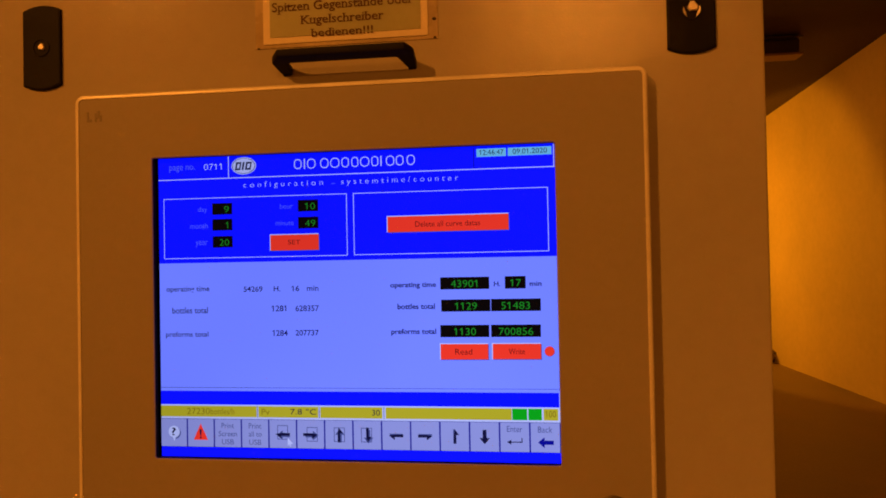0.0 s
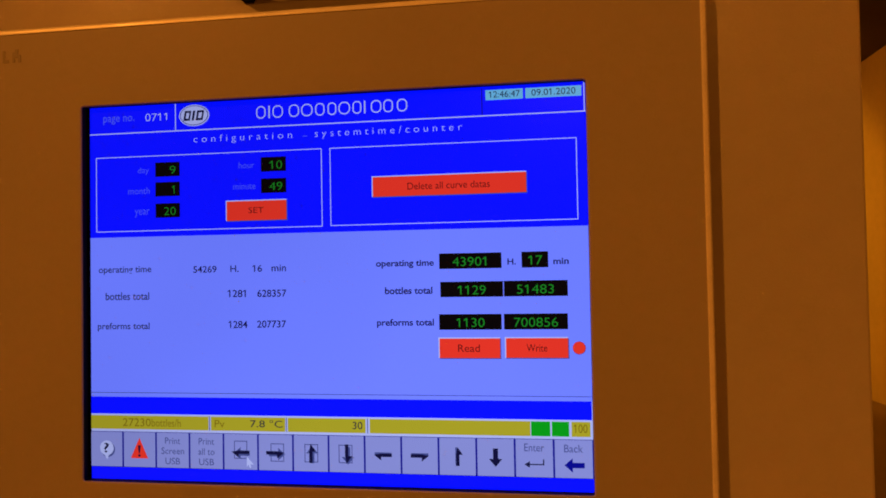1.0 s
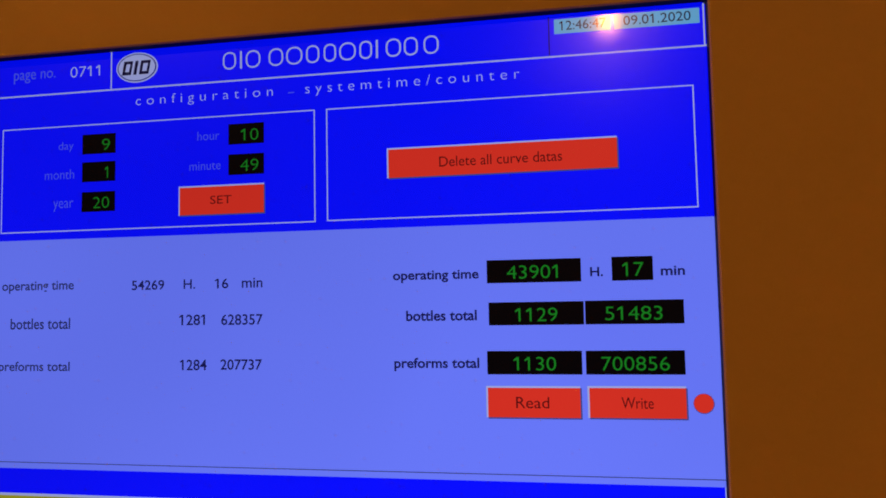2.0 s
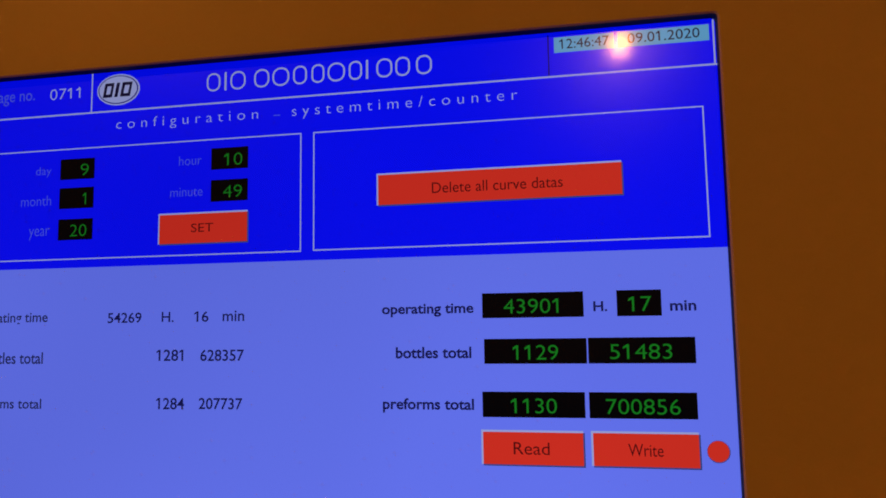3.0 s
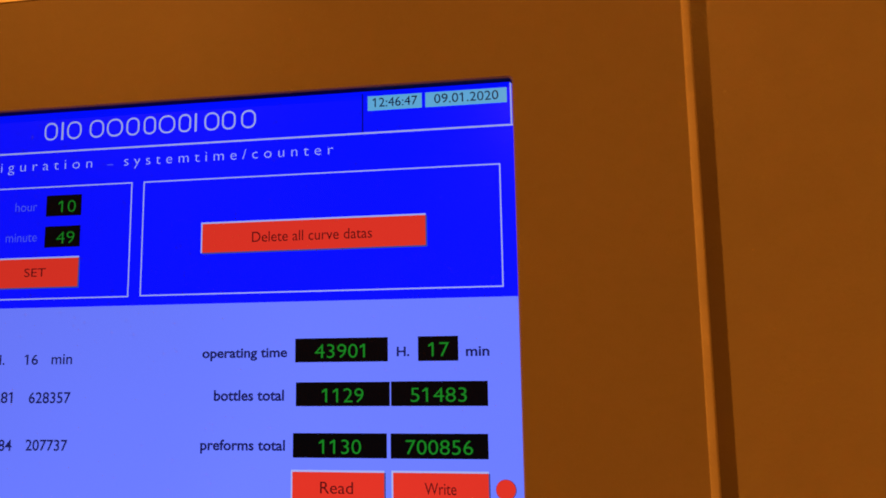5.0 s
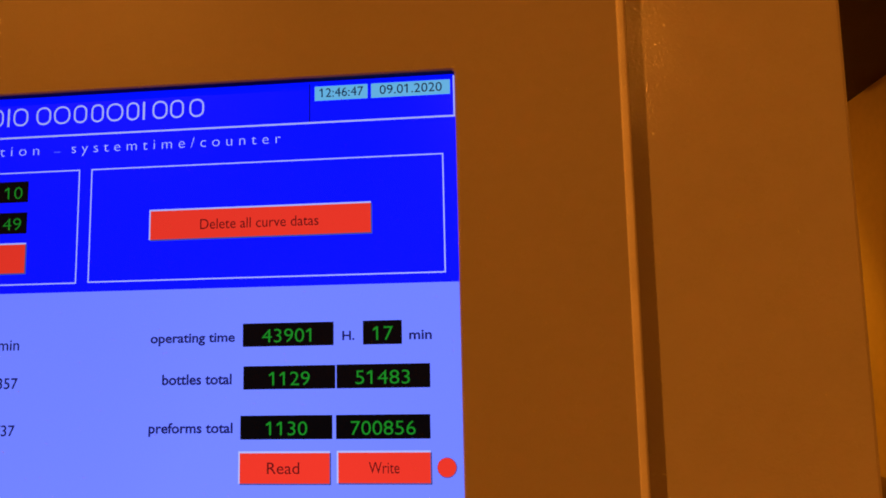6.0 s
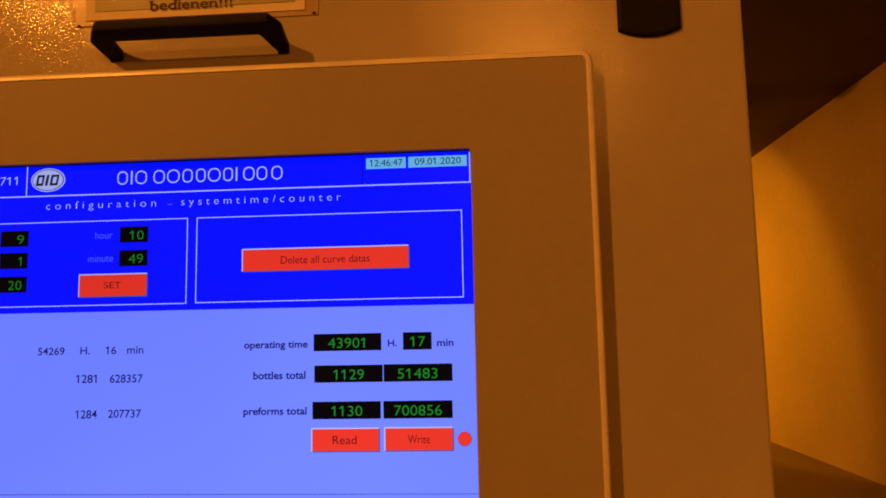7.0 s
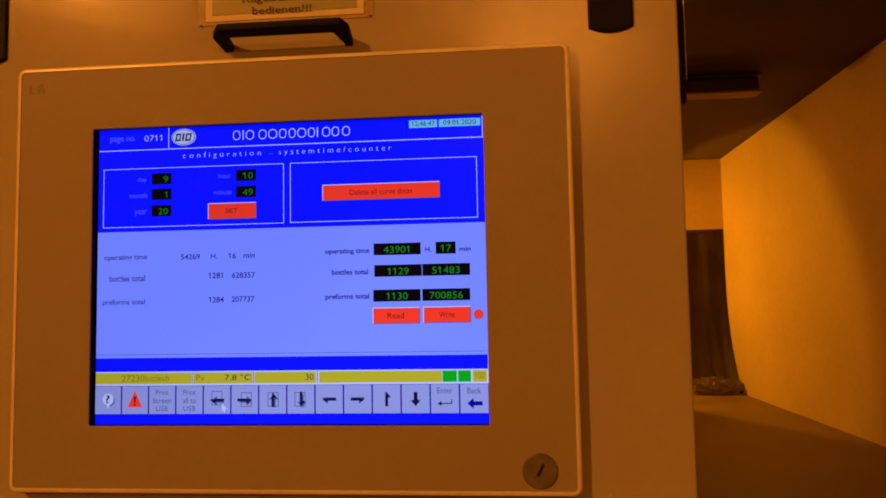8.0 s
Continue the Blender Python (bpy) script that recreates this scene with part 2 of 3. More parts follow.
def fitted(bm, askew=False):
    """Brings a wall's top to the ceiling and, if askew, its far side to the long wall's line."""
    for v in bm.verts:
        if v.co.z > 3:
            v.co.z = ceil_z(v.co.y)
        if askew:
            v.co.x += wall_x(v.co.y)
    return bm


def structure(name, bm, mat, label, category):
    return tagged(part(name, bm, mat), label, category, kind="structure")


structure("floor", box(-8.2, 4.8, -12.2, END_Y + 0.2, -0.15, 0.0), CONCRETE, "worn brown concrete floor of the hall", "floor")
structure("wall_east", fitted(box(0.0, 0.2, -12.0, END_Y, 0.0, 4), True), PLASTER, "ochre plastered hall wall in orange lamp light", "wall")
structure("wall_west", fitted(box(-8.2, -8.0, -12.0, END_Y, 0.0, 4)), PLASTER, "plain ochre plastered hall wall", "wall")
structure("wall_south", fitted(box(-8.2, 4.8, -12.2, -12.0, 0.0, 4)), PLASTER, "plain ochre plastered hall wall", "wall")
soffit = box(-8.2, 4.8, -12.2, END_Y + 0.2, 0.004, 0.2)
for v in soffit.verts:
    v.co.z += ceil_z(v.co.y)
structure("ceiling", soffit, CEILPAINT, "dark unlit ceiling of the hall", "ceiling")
DOOR_X0, DOOR_X1, DOOR_Z = 1.9, wall_x(END_Y) - 0.02, 2.38
end = fitted(box(-8.2, DOOR_X0, END_Y, END_Y + 0.2, 0.0, 4))
for b in (fitted(box(DOOR_X0, 3.65, END_Y, END_Y + 0.2, DOOR_Z, 4)), box(DOOR_X1, 3.65, END_Y, END_Y + 0.2, 0.0, DOOR_Z)):
    tmp = bpy.data.meshes.new("tmp")
    b.to_mesh(tmp)
    end.from_mesh(tmp)
    b.free()
    bpy.data.meshes.remove(tmp)
structure("wall_north", end, PLASTER, "ochre end wall with a wide doorway", "wall")


def beam(y, drop, width, x0, x1):
    """Steel beam under the ceiling: web, upper flange and a lower flange coloured as if lit."""
    h = ceil_z(y)
    web = structure("ceiling_beam", box(x0, x1, y - 0.006, y + 0.006, h - drop + 0.015, h), IRON, "rust brown steel ceiling beam", "beam")
    part("upper_flange", box(x0, x1, y - width / 2, y + width / 2, h - 0.030, h - 0.012, 0.003), IRON, web)
    part("lower_flange", box(x0, x1, y - width / 2, y + width / 2, h - drop, h - drop + 0.022, 0.003), FLANGE, web, "lower flange, light from below put into its lighter colour")
    return web


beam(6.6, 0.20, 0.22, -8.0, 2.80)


def sheet_curtain():
    """Dark sheeting that hangs in folds in the doorway."""
    root = thing("door_curtain", (2.7, END_Y + 0.1, 0.0), "dark brown sheeting hanging in folds in the doorway", "curtain")
    bm = bmesh.new()
    nx, nz = 60, 16
    grid = []
    for j in range(nz + 1):
        z = 0.002 + (DOOR_Z - 0.004) * j / nz
        row = []
        for i in range(nx + 1):
            u = i / nx
            flare = (0.12 + 0.45 * max(0.0, 1 - z / 1.7) ** 2.6) * u ** 3       # the free corner bulges into the hall
            x = DOOR_X0 + (wall_x(END_Y - flare) - 0.015 - DOOR_X0) * u
            y = END_Y + 0.10 - flare + 0.03 * noise.noise(Vector((x * 6, z * 0.5, 0))) + 0.012 * noise.noise(Vector((x * 21, z * 0.9, 3)))
            row.append(bm.verts.new((x, y, z)))
        grid.append(row)
    for j in range(nz):
        for i in range(nx):
            bm.faces.new((grid[j][i], grid[j][i + 1], grid[j + 1][i + 1], grid[j + 1][i]))
    bmesh.ops.solidify(bm, geom=bm.faces[:], thickness=0.006)
    part("sheet", bm, CURTAINMAT, root, smooth=True)
    part("rail", box(DOOR_X0, DOOR_X1, END_Y + 0.02, END_Y + 0.05, DOOR_Z - 0.05, DOOR_Z - 0.002, 0.004), IRON, root, "dark steel rail")
    return root


sheet_curtain()


def crumpled_film():
    """Pale plastic film lying at the foot of the doorway."""
    root = thing("plastic_film", (3.15, END_Y - 0.50, 0.0), "pale crumpled plastic film lying at the doorway's foot", "plastic film")
    bm = bmesh.new()
    bmesh.ops.create_icosphere(bm, subdivisions=4, radius=1)
    for v in bm.verts:
        n = noise.fractal(v.co * 2.3, 0.8, 2.2, 4)
        p = v.co * (1 + 0.35 * n)
        v.co = Vector((3.10 + 0.33 * p.x, END_Y - 0.52 + 0.10 * p.y, max(0.003, 0.10 + 0.13 * p.z + 0.05 * noise.noise(v.co * 5))))
    part("crumpled_sheet", bm, FILM, root, smooth=True)


crumpled_film()


def high_bay(place, name="high_bay_lamp"):
    """Bell-shaped discharge lamp hanging from the ceiling."""
    x, y, z = place
    root = thing(name, (x, y, z), "bell shaped sodium discharge lamp hanging from the ceiling", "lamp", "ceiling lamps")
    bm = bmesh.new()
    prof = [(0.24, -0.02), (0.235, 0.03), (0.19, 0.09), (0.10, 0.13), (0.06, 0.14)]
    rings = [[bm.verts.new((x + r * math.cos(a), y + r * math.sin(a), z + h)) for a in [2 * math.pi * i / 28 for i in range(28)]] for r, h in prof]
    for a, b in zip(rings, rings[1:]):
        for i in range(28):
            bm.faces.new((a[i], a[(i + 1) % 28], b[(i + 1) % 28], b[i]))
    bm.faces.new(rings[-1])
    bmesh.ops.solidify(bm, geom=bm.faces[:], thickness=0.003)
    part("reflector", bm, STEEL, root, "spun metal reflector", smooth=True)
    part("stem", box(x - 0.012, x + 0.012, y - 0.012, y + 0.012, z + 0.14, ceil_z(y), 0.003), IRON, root)
    return root


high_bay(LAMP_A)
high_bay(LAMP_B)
# unseen bell that goes with the added fill light
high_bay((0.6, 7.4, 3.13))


def flood_lamp(place, aim):
    """Box-shaped floodlight on a wall bracket, open towards its aim."""
    root = thing("flood_lamp", place, "dark metal floodlight on a bracket at the end wall", "lamp")
    bm = bmesh.new()
    rings = []
    for w, d in ((0.05, -0.20), (0.13, -0.16), (0.15, -0.05), (0.145, -0.05), (0.12, -0.14)):
        rings.append([bm.verts.new((w * a, w * b, -d)) for a, b in ((-1, -0.7), (1, -0.7), (1, 0.7), (-1, 0.7))])
    for a, b in zip(rings, rings[1:]):
        for i in range(4):
            bm.faces.new((a[i], a[(i + 1) % 4], b[(i + 1) % 4], b[i]))
    bm.faces.new(rings[0][::-1])
    bm.faces.new(rings[-1])
    bmesh.ops.recalc_face_normals(bm, faces=bm.faces)
    bmesh.ops.transform(bm, matrix=look(place, place + aim), verts=bm.verts)
    part("housing", bm, IRON, root, "dark cast housing")
    x, y, z = place
    part("bracket", box(x - 0.20, x - 0.16, y - 0.02, END_Y, z + 0.02, z + 0.06, 0.004), IRON, root)


flood_lamp(FLOOD, FLOOD_AIM)

# ---------------------------------------------------------------- control cabinet
FACE = 0.005          # front face of the cabinet door
CX = 0.3045            # half width of the door
cabinet = thing("control_cabinet", (0, 0.2, 0), "beige powder-coated steel control cabinet with closed door", "cabinet")
part("body", box(-0.300, 0.300, 0.034, 0.43, 0.08, 1.96, 0.004), PAINT, cabinet)
part("plinth", box(-0.285, 0.285, 0.05, 0.42, 0.0, 0.08, 0.003), BLACK, cabinet, "black steel plinth")
part("side_plate", box(0.24, 0.4235, 0.431, 0.445, 1.736, 1.95, 0.001), BLACK, cabinet, "black plate standing out behind the cabinet")
part("plate_edge", box(0.4235, 0.4246, 0.430, 0.446, 1.766, 1.95, 0.0004), RIM, cabinet, "pale plate edge")
R = 0.0018
door_out = lambda d: round_loop(-CX + d, CX - d, 0.09 + d, 1.95 - d, 0.012 - d, 5)
door = part("door", lofted([(door_out(0.0), FACE + 0.022), (door_out(0.0), FACE + R), (door_out(R * 0.3), FACE + R * 0.3), (door_out(R), FACE)], cap_first=True), PAINT, cabinet, smooth=True)
part("door_gasket", box(-0.29, 0.29, 0.0325, 0.034, 0.1, 1.94), RUBBER, cabinet)


def latch(cx, cz, turn, shiny):
    """Flush quarter-turn lock: black oval-ended plate with a steel socket."""
    w, h = 0.0168, 0.0345

    def outline(d):
        out = []
        n = 14
        for i in range(n + 1):
            u = -1 + 2 * i / n
            out.append((cx + u * (w - d), cz - (h - d) + 0.004 * u * u))
        for i in range(n + 1):
            u = 1 - 2 * i / n
            out.append((cx + u * (w - d), cz + (h - d) - 0.004 * u * u))
        return out

    case = part("latch", lofted([(outline(0), FACE + 0.0005), (outline(0), FACE - 0.0014), (outline(0.0005), FACE - 0.0022), (outline(0.0016), FACE - 0.0026)]), BLACK, cabinet, "black plastic quarter-turn latch", smooth=True)
    y = FACE - 0.0027
    cz -= 0.0034 if shiny else 0.0
    part("socket", lofted([(disc_loop(cx, cz, 0.0074), y + 0.0002), (disc_loop(cx, cz, 0.0074), y - 0.0005), (disc_loop(cx, cz, 0.0064), y - 0.0006), (disc_loop(cx, cz, 0.0062), y + 0.0000)]), BLACK, case, smooth=True)
    tri = lambda r, dx, dz: [(cx + dx + r * math.cos(radians(a + turn)), cz + dz + r * math.sin(radians(a + turn))) for a in (0, 40, 120, 160, 240, 280)]
    size, dz = (0.0040, 0.0022) if shiny else (0.0030, 0.0004)
    part("drive", lofted([(tri(size, 0.0008, dz), y - 0.0001), (tri(size, 0.0008, dz), y - 0.0010), (tri(size * 0.8, 0.0008, dz), y - 0.0016)]), BARE, case, "bright worn steel drive")
    if shiny:       # glints on the steel insert's rim, shaped as two tapered slivers
        for first, last in ((158, 238), (-62, 22)):
            lip = bmesh.new()
            n = 10
            rows = []
            for i in range(n + 1):
                a = radians(first + (last - first) * i / n)
                wide = 0.0016 * math.sin(math.pi * (i + 0.4) / (n + 0.8))
                rows.append([lip.verts.new((cx + q * math.cos(a), y - h, cz + q * math.sin(a))) for q, h in ((0.0060, 0.0004), (0.0060, 0.0011), (0.0060 - wide, 0.0008))])
            for p, q in zip(rows, rows[1:]):
                for k in range(2):
                    lip.faces.new((p[k], p[k + 1], q[k + 1], q[k]))
            part("rim_glint", lip, BARE, case, "glint on the steel rim, shaped as a sliver")


latch(-0.2522, 1.7100, 60, False)
latch(0.2545, 1.7106, 75, True)


def bridge_handle():
    """Black bridge handle with slanted legs."""
    z0, z1 = 1.6810, 1.6868
    pts_out = [(-0.0500, FACE), (-0.0532, -0.010), (-0.0462, -0.0185), (0.0500, -0.0185), (0.0553, -0.011), (0.0550, FACE)]
    pts_in = [(-0.0418, FACE), (-0.0425, -0.004), (-0.0395, -0.0095), (0.0425, -0.0095), (0.0462, -0.001), (0.0490, FACE)]
    bm = bmesh.new()
    lo = [bm.verts.new((x, y, z0)) for x, y in pts_out + pts_in[::-1]]
    hi = [bm.verts.new((x, y, z1)) for x, y in pts_out + pts_in[::-1]]
    n, m = len(lo), len(pts_out)
    for i in range(n):
        bm.faces.new((lo[i], lo[(i + 1) % n], hi[(i + 1) % n], hi[i]))
    for ring in (lo, hi):
        for i in range(m - 1):
            bm.faces.new((ring[i], ring[i + 1], ring[n - 2 - i], ring[n - 1 - i]))
    bmesh.ops.recalc_face_normals(bm, faces=bm.faces)
    bmesh.ops.bevel(bm, geom=bm.edges[:], offset=0.0009, segments=2, affect="EDGES", profile=0.5, clamp_overlap=True)
    for v in bm.verts:
        v.co.z += -0.0042 + 0.0078 * (FACE - v.co.y) / (FACE + 0.0185)
    grip = part("handle", bm, BLACK, cabinet, "black plastic bridge handle", smooth=True)
    for cx in (-0.0459, 0.0520):
        part("foot", box(cx - 0.0036, cx + 0.0028, FACE - 0.0015, FACE + 0.001, z0 - 0.0047, z1 - 0.0037, 0.0006), BLACK, grip)


bridge_handle()

# notice stuck above the panel
notice = thing("notice_sign", (0, FACE, 1.70), "yellowed paper notice with dark lettering stuck on the cabinet", "sign")
part("backing_film", box(-0.0715, 0.0715, FACE - 0.0006, FACE, 1.6985, 1.80), TAPE, notice, "brownish worn adhesive film")
part("paper_border", box(-0.0650, 0.0640, FACE - 0.0012, FACE - 0.0006, 1.7015, 1.797), PAPER, notice)
part("printed_field", box(-0.0595, 0.0585, FACE - 0.0016, FACE - 0.0012, 1.7065, 1.792), GREENPAPER, notice)
for words, x0, x1, z0, z1 in (("Spitzen Gegenstände oder", -0.0575, 0.0535, 1.7240, 1.7332), ("Kugelschreiber", -0.0350, 0.0305, 1.7134, 1.7220), ("bedienen!!!", -0.0270, 0.0220, 1.7053, 1.7113)):
    part("lettering", lettering(words, x0, x1, z0, z1, FACE - 0.0019, bold=0.008, serif=0.075), PRINT, notice, "dark printed lettering")
for x, z, s in ((0.0688, 1.7135, 0.0018), (0.0692, 1.6995, 0.0012), (-0.0690, 1.6988, 0.0011)):
    part("stain", lofted([(disc_loop(x, z, s, 9, s * 0.7), FACE - 0.0006), (disc_loop(x, z, s * 0.9, 9, s * 0.6), FACE - 0.0010)]), INK, notice, "dark dirt spot")

# ---------------------------------------------------------------- operator panel
panel = thing("operator_panel", (0, FACE, 1.334), "beige operator panel with lit blue touch display, set in the cabinet", "control panel")
PX0, PX1, PZ0, PZ1 = -0.2180, 0.2215, 1.3325, 1.667
OX0, OX1, OZ0, OZ1 = -0.1538, 0.1558, 1.3830, 1.6155
pl = lambda d: round_loop(PX0 + d, PX1 - d, PZ0 + d, PZ1 - d, 0.0065 - d, 6)
op = lambda d: round_loop(OX0 - d, OX1 + d, OZ0 - d, OZ1 + d, 0.0015 + d, 6)
part("front_plate", lofted([(pl(0.0008), FACE), (pl(0.0), FACE - 0.001), (pl(0.0), -0.0012), (pl(0.0030), -0.0044), (op(0.0006), -0.0044), (op(0.0), -0.0038)], cap_last=False), PLATE, panel, "smooth beige front plate with a bright rounded rim", smooth=True)
part("display_surround", lofted([(op(0.0), -0.0036), (op(0.0), 0.0008)], cap_last=False), BLACK, panel, "black inner edge round the display")
part("rim", lofted([(pl(-0.0004), -0.0008), (pl(-0.0003), -0.0038), (pl(0.0003), -0.0046), (pl(0.0010), -0.0050), (pl(0.0029), -0.0050), (pl(0.0033), -0.0042)], cap_last=False), RIM, panel, "rounded plate edge, lamp highlight put into its pale colour", smooth=True)
lock = part("key_lock", lofted([(disc_loop(0.1915, 1.3505, 0.0128), -0.0042), (disc_loop(0.1915, 1.3505, 0.0128), -0.0052), (disc_loop(0.1915, 1.3505, 0.0120), -0.0060)]), LOCKFACE, panel, "round dull metal lock with a key slot", smooth=True)
slot = bmesh.new()
c, s = math.cos(radians(62)), math.sin(radians(62))
q = [slot.verts.new((0.1915 + u * c - v * s, -0.0062, 1.3505 + u * s + v * c)) for u, v in ((-0.006, -0.0011), (0.006, -0.0011), (0.006, 0.0011), (-0.006, 0.0011))]
slot.faces.new(q)
part("key_slot", slot, INK, lock)
# glint beside the key slot, set in as a small steel chip
part("lock_glint", box(0.1885, 0.1905, -0.0066, -0.0062, 1.3445, 1.3475, 0.0001), STEEL, lock)
for x0, x1, z0, z1 in ((-0.2082, -0.2066, 1.6462, 1.6540), (-0.2066, -0.2040, 1.6462, 1.6480), (-0.2014, -0.1996, 1.6462, 1.6528), (-0.1996, -0.1974, 1.6490, 1.6545), (-0.1974, -0.1955, 1.6462, 1.6510)):
    part("emblem_bar", box(x0, x1, -0.00465, -0.0043, z0, z1), FADED, panel, "faint worn emblem bar")

# the lit picture: places in millimetres from its upper left corner
UX, UZ = -0.152, 1.614
STEP = 0.00012
back = box(OX0 - 0.004, OX1 + 0.004, 0.0006, 0.004, OZ0 - 0.004, OZ1 + 0.004)
display = part("display", back, S_BLACK, panel, "lit blue and lavender touch display with black border")


def poly(name, pts, mat, layer, label=""):
    bm = bmesh.new()
    y = 0.0006 - STEP * layer
    vs = [bm.verts.new((UX + x / 1000, y, UZ - z / 1000)) for x, z in pts]
    f = bm.faces.new(vs)
    f.normal_update()
    if f.normal.y > 0:
        f.normal_flip()
    return part(name, bm, mat, display, label)


def rect(name, x0, z0, x1, z1, mat, layer, label=""):
    return poly(name, [(x0, z0), (x1, z0), (x1, z1), (x0, z1)], mat, layer, label)


def outline(name, x0, z0, x1, z1, w, mat, layer):
    """A frame of lines, w thick."""
    bm = bmesh.new()
    y = 0.0006 - STEP * layer
    a = [(x0, z0), (x1, z0), (x1, z1), (x0, z1)]
    b = [(x0 + w, z0 + w), (x1 - w, z0 + w), (x1 - w, z1 - w), (x0 + w, z1 - w)]
    va, vb = ([bm.verts.new((UX + x / 1000, y, UZ - z / 1000)) for x, z in q] for q in (a, b))
    for i in range(4):
        bm.faces.new((va[i], vb[i], vb[(i + 1) % 4], va[(i + 1) % 4]))
    return part(name, bm, mat, display)


def words(text, x0, z0, x1, z1, mat, layer=3, spacing=1.0, bold=0.0):
    bm = lettering(text, UX + x0 / 1000, UX + x1 / 1000, UZ - z1 / 1000, UZ - z0 / 1000, 0.0006 - STEP * layer, spacing, bold)
    return part("lettering", bm, mat, display)


def letter_ring(x0, z0, x1, z1, w):
    """A plain rounded ring of a letter's size."""
    bm = bmesh.new()
    y = 0.0006 - STEP * 3
    r = 0.46 * min(x1 - x0, z1 - z0)
    a = round_loop(x0, x1, z0, z1, r, 5)
    b = round_loop(x0 + w, x1 - w, z0 + w, z1 - w, r - w, 5)
    va, vb = ([bm.verts.new((UX + x / 1000, y, UZ - z / 1000)) for x, z in q] for q in (a, b))
    for i in range(len(va)):
        k = (i + 1) % len(va)
        bm.faces.new((va[i], va[k], vb[k], vb[i]))
    return part("title_shape", bm, S_WHITE, display)


def ellipse(name, cx, cz, rx, rz, mat, layer):
    return poly(name, [(cx + rx * math.cos(2 * math.pi * i / 40), cz + rz * math.sin(2 * math.pi * i / 40)) for i in range(40)], mat, layer)


rect("blue_field", 0.6, -1.6, 308.0, 230.6, S_BLUE, 1)
rect("lavender_field", 0.6, 80.6, 308.0, 179.8, S_GREY, 2)
# header
rect("header_line", 0.6, 15.1, 308.0, 15.8, S_WHITE, 2)
rect("header_divider", 58.2, -1.6, 58.8, 15.1, S_WHITE, 2)
rect("header_divider", 248.6, -0.5, 249.2, 15.0, S_NAVY, 2)
rect("header_divider", 306.8, -1.0, 307.4, 15.1, S_WHITE, 2)
words("page no.", 10, 4.6, 31, 9.6, S_DIM)
words("0711", 38.5, 3.9, 53, 8.6, S_WHITE, bold=-0.012)
ellipse("logo_rim", 70.9, 6.4, 10.0, 6.7, S_WHITE, 2)
ellipse("logo_ring", 70.9, 6.4, 9.3, 6.1, S_NAVY, 3)
ellipse("logo_oval", 70.9, 6.4, 8.8, 5.7, S_WHITE, 4)
for i, (x, w) in enumerate(((63.9, 4.3), (69.3, 1.5), (72.0, 4.6))):
    lean = 1.1
    poly("logo_bar", [(x + lean, 3.5), (x + w + lean, 3.5), (x + w, 9.6), (x, 9.6)], S_INK, 5)
    if w > 3:
        poly("logo_gap", [(x + 1.5 + lean * 0.7, 4.8), (x + w - 0.9 + lean * 0.7, 4.8), (x + w - 1.3 + lean * 0.4, 8.3), (x + 1.2 + lean * 0.4, 8.3)], S_WHITE, 6)
# maker's name: a row of plain rings and bars
TOP, LOW, STROKE = 2.9, 10.5, 0.72
for x, w in ((111.2, 6.0), (119.0, 0.9), (121.6, 6.6), (131.9, 6.5), (139.7, 7.2), (148.5, 5.8), (156.2, 5.4), (162.9, 7.2), (171.6, 5.4), (178.6, 0.9), (182.8, 6.4), (190.4, 5.8), (198.6, 6.2)):
    if w < 1:
        rect("title_shape", x, TOP, x + w, LOW, S_WHITE, 3)
    else:
        letter_ring(x, TOP, x + w, LOW, STROKE)
words("configuration", 70.5, 19.1, 133.7, 24.5, S_WHITE, spacing=1.6, bold=-0.013)
rect("lettering_dash", 140.4, 22.2, 143.2, 22.6, S_DIM, 3)
words("systemtime/counter", 148.1, 19.0, 237, 24.5, S_WHITE, spacing=1.6, bold=-0.013)
for x0, x1, t, a, b in ((251.0, 272.6, "12:46:47", 253.0, 270.9), (274.0, 305.6, "09.01.2020", 277.5, 302.4)):
    rect("clock_field", x0, 0.6, x1, 6.5, S_CYAN, 2)
    words(t, a, 1.5, b, 5.2, S_INK)
# framed groups
outline("group_frame", 4.7, 30.2, 152.1, 77.2, 0.5, S_WHITE, 2)
outline("group_frame", 157.0, 30.2, 302.4, 77.0, 0.5, S_WHITE, 2)
for x0, x1, rows in ((44.8, 61.0, ((34.7, "9", 54.5, 58.3), (47.0, "1", 56.0, 57.5), (60.2, "20", 50.5, 58.2))), (113.7, 129.7, ((34.1, "10", 119.4, 127.2), (47.1, "49", 119.1, 127.2)))):
    for z, t, a, b in rows:
        rect("value_field", x0, z, x1, z + 8.8, S_NIGHT, 2)
        words(t, a, z + 2.4, b, z + 7.3, S_DIGIT, bold=-0.012)
for t, a, z0, b, z1 in (("day", 33.2, 37.4, 40.6, 42.0), ("month", 26.6, 49.8, 41.0, 54.0), ("year", 31.0, 63.6, 40.8, 68.4), ("hour", 99.6, 36.6, 109.6, 40.4), ("minute", 96.0, 49.6, 110.2, 53.2)):
    words(t, a, z0, b, z1, S_DIM, bold=-0.008)


def red_key(x0, z0, x1, z1, t, a, ta, b, tb):
    rect("red_key_edge", x0 - 0.7, z0 - 0.7, x1 + 0.1, z1 + 0.1, S_WHITE, 3)
    rect("red_key_shadow", x0, z0, x1 + 0.6, z1 + 0.6, S_SHADE, 4)
    rect("red_key", x0, z0, x1, z1, S_RED, 5)
    words(t, a, ta, b, tb, S_REDDIM, 6)


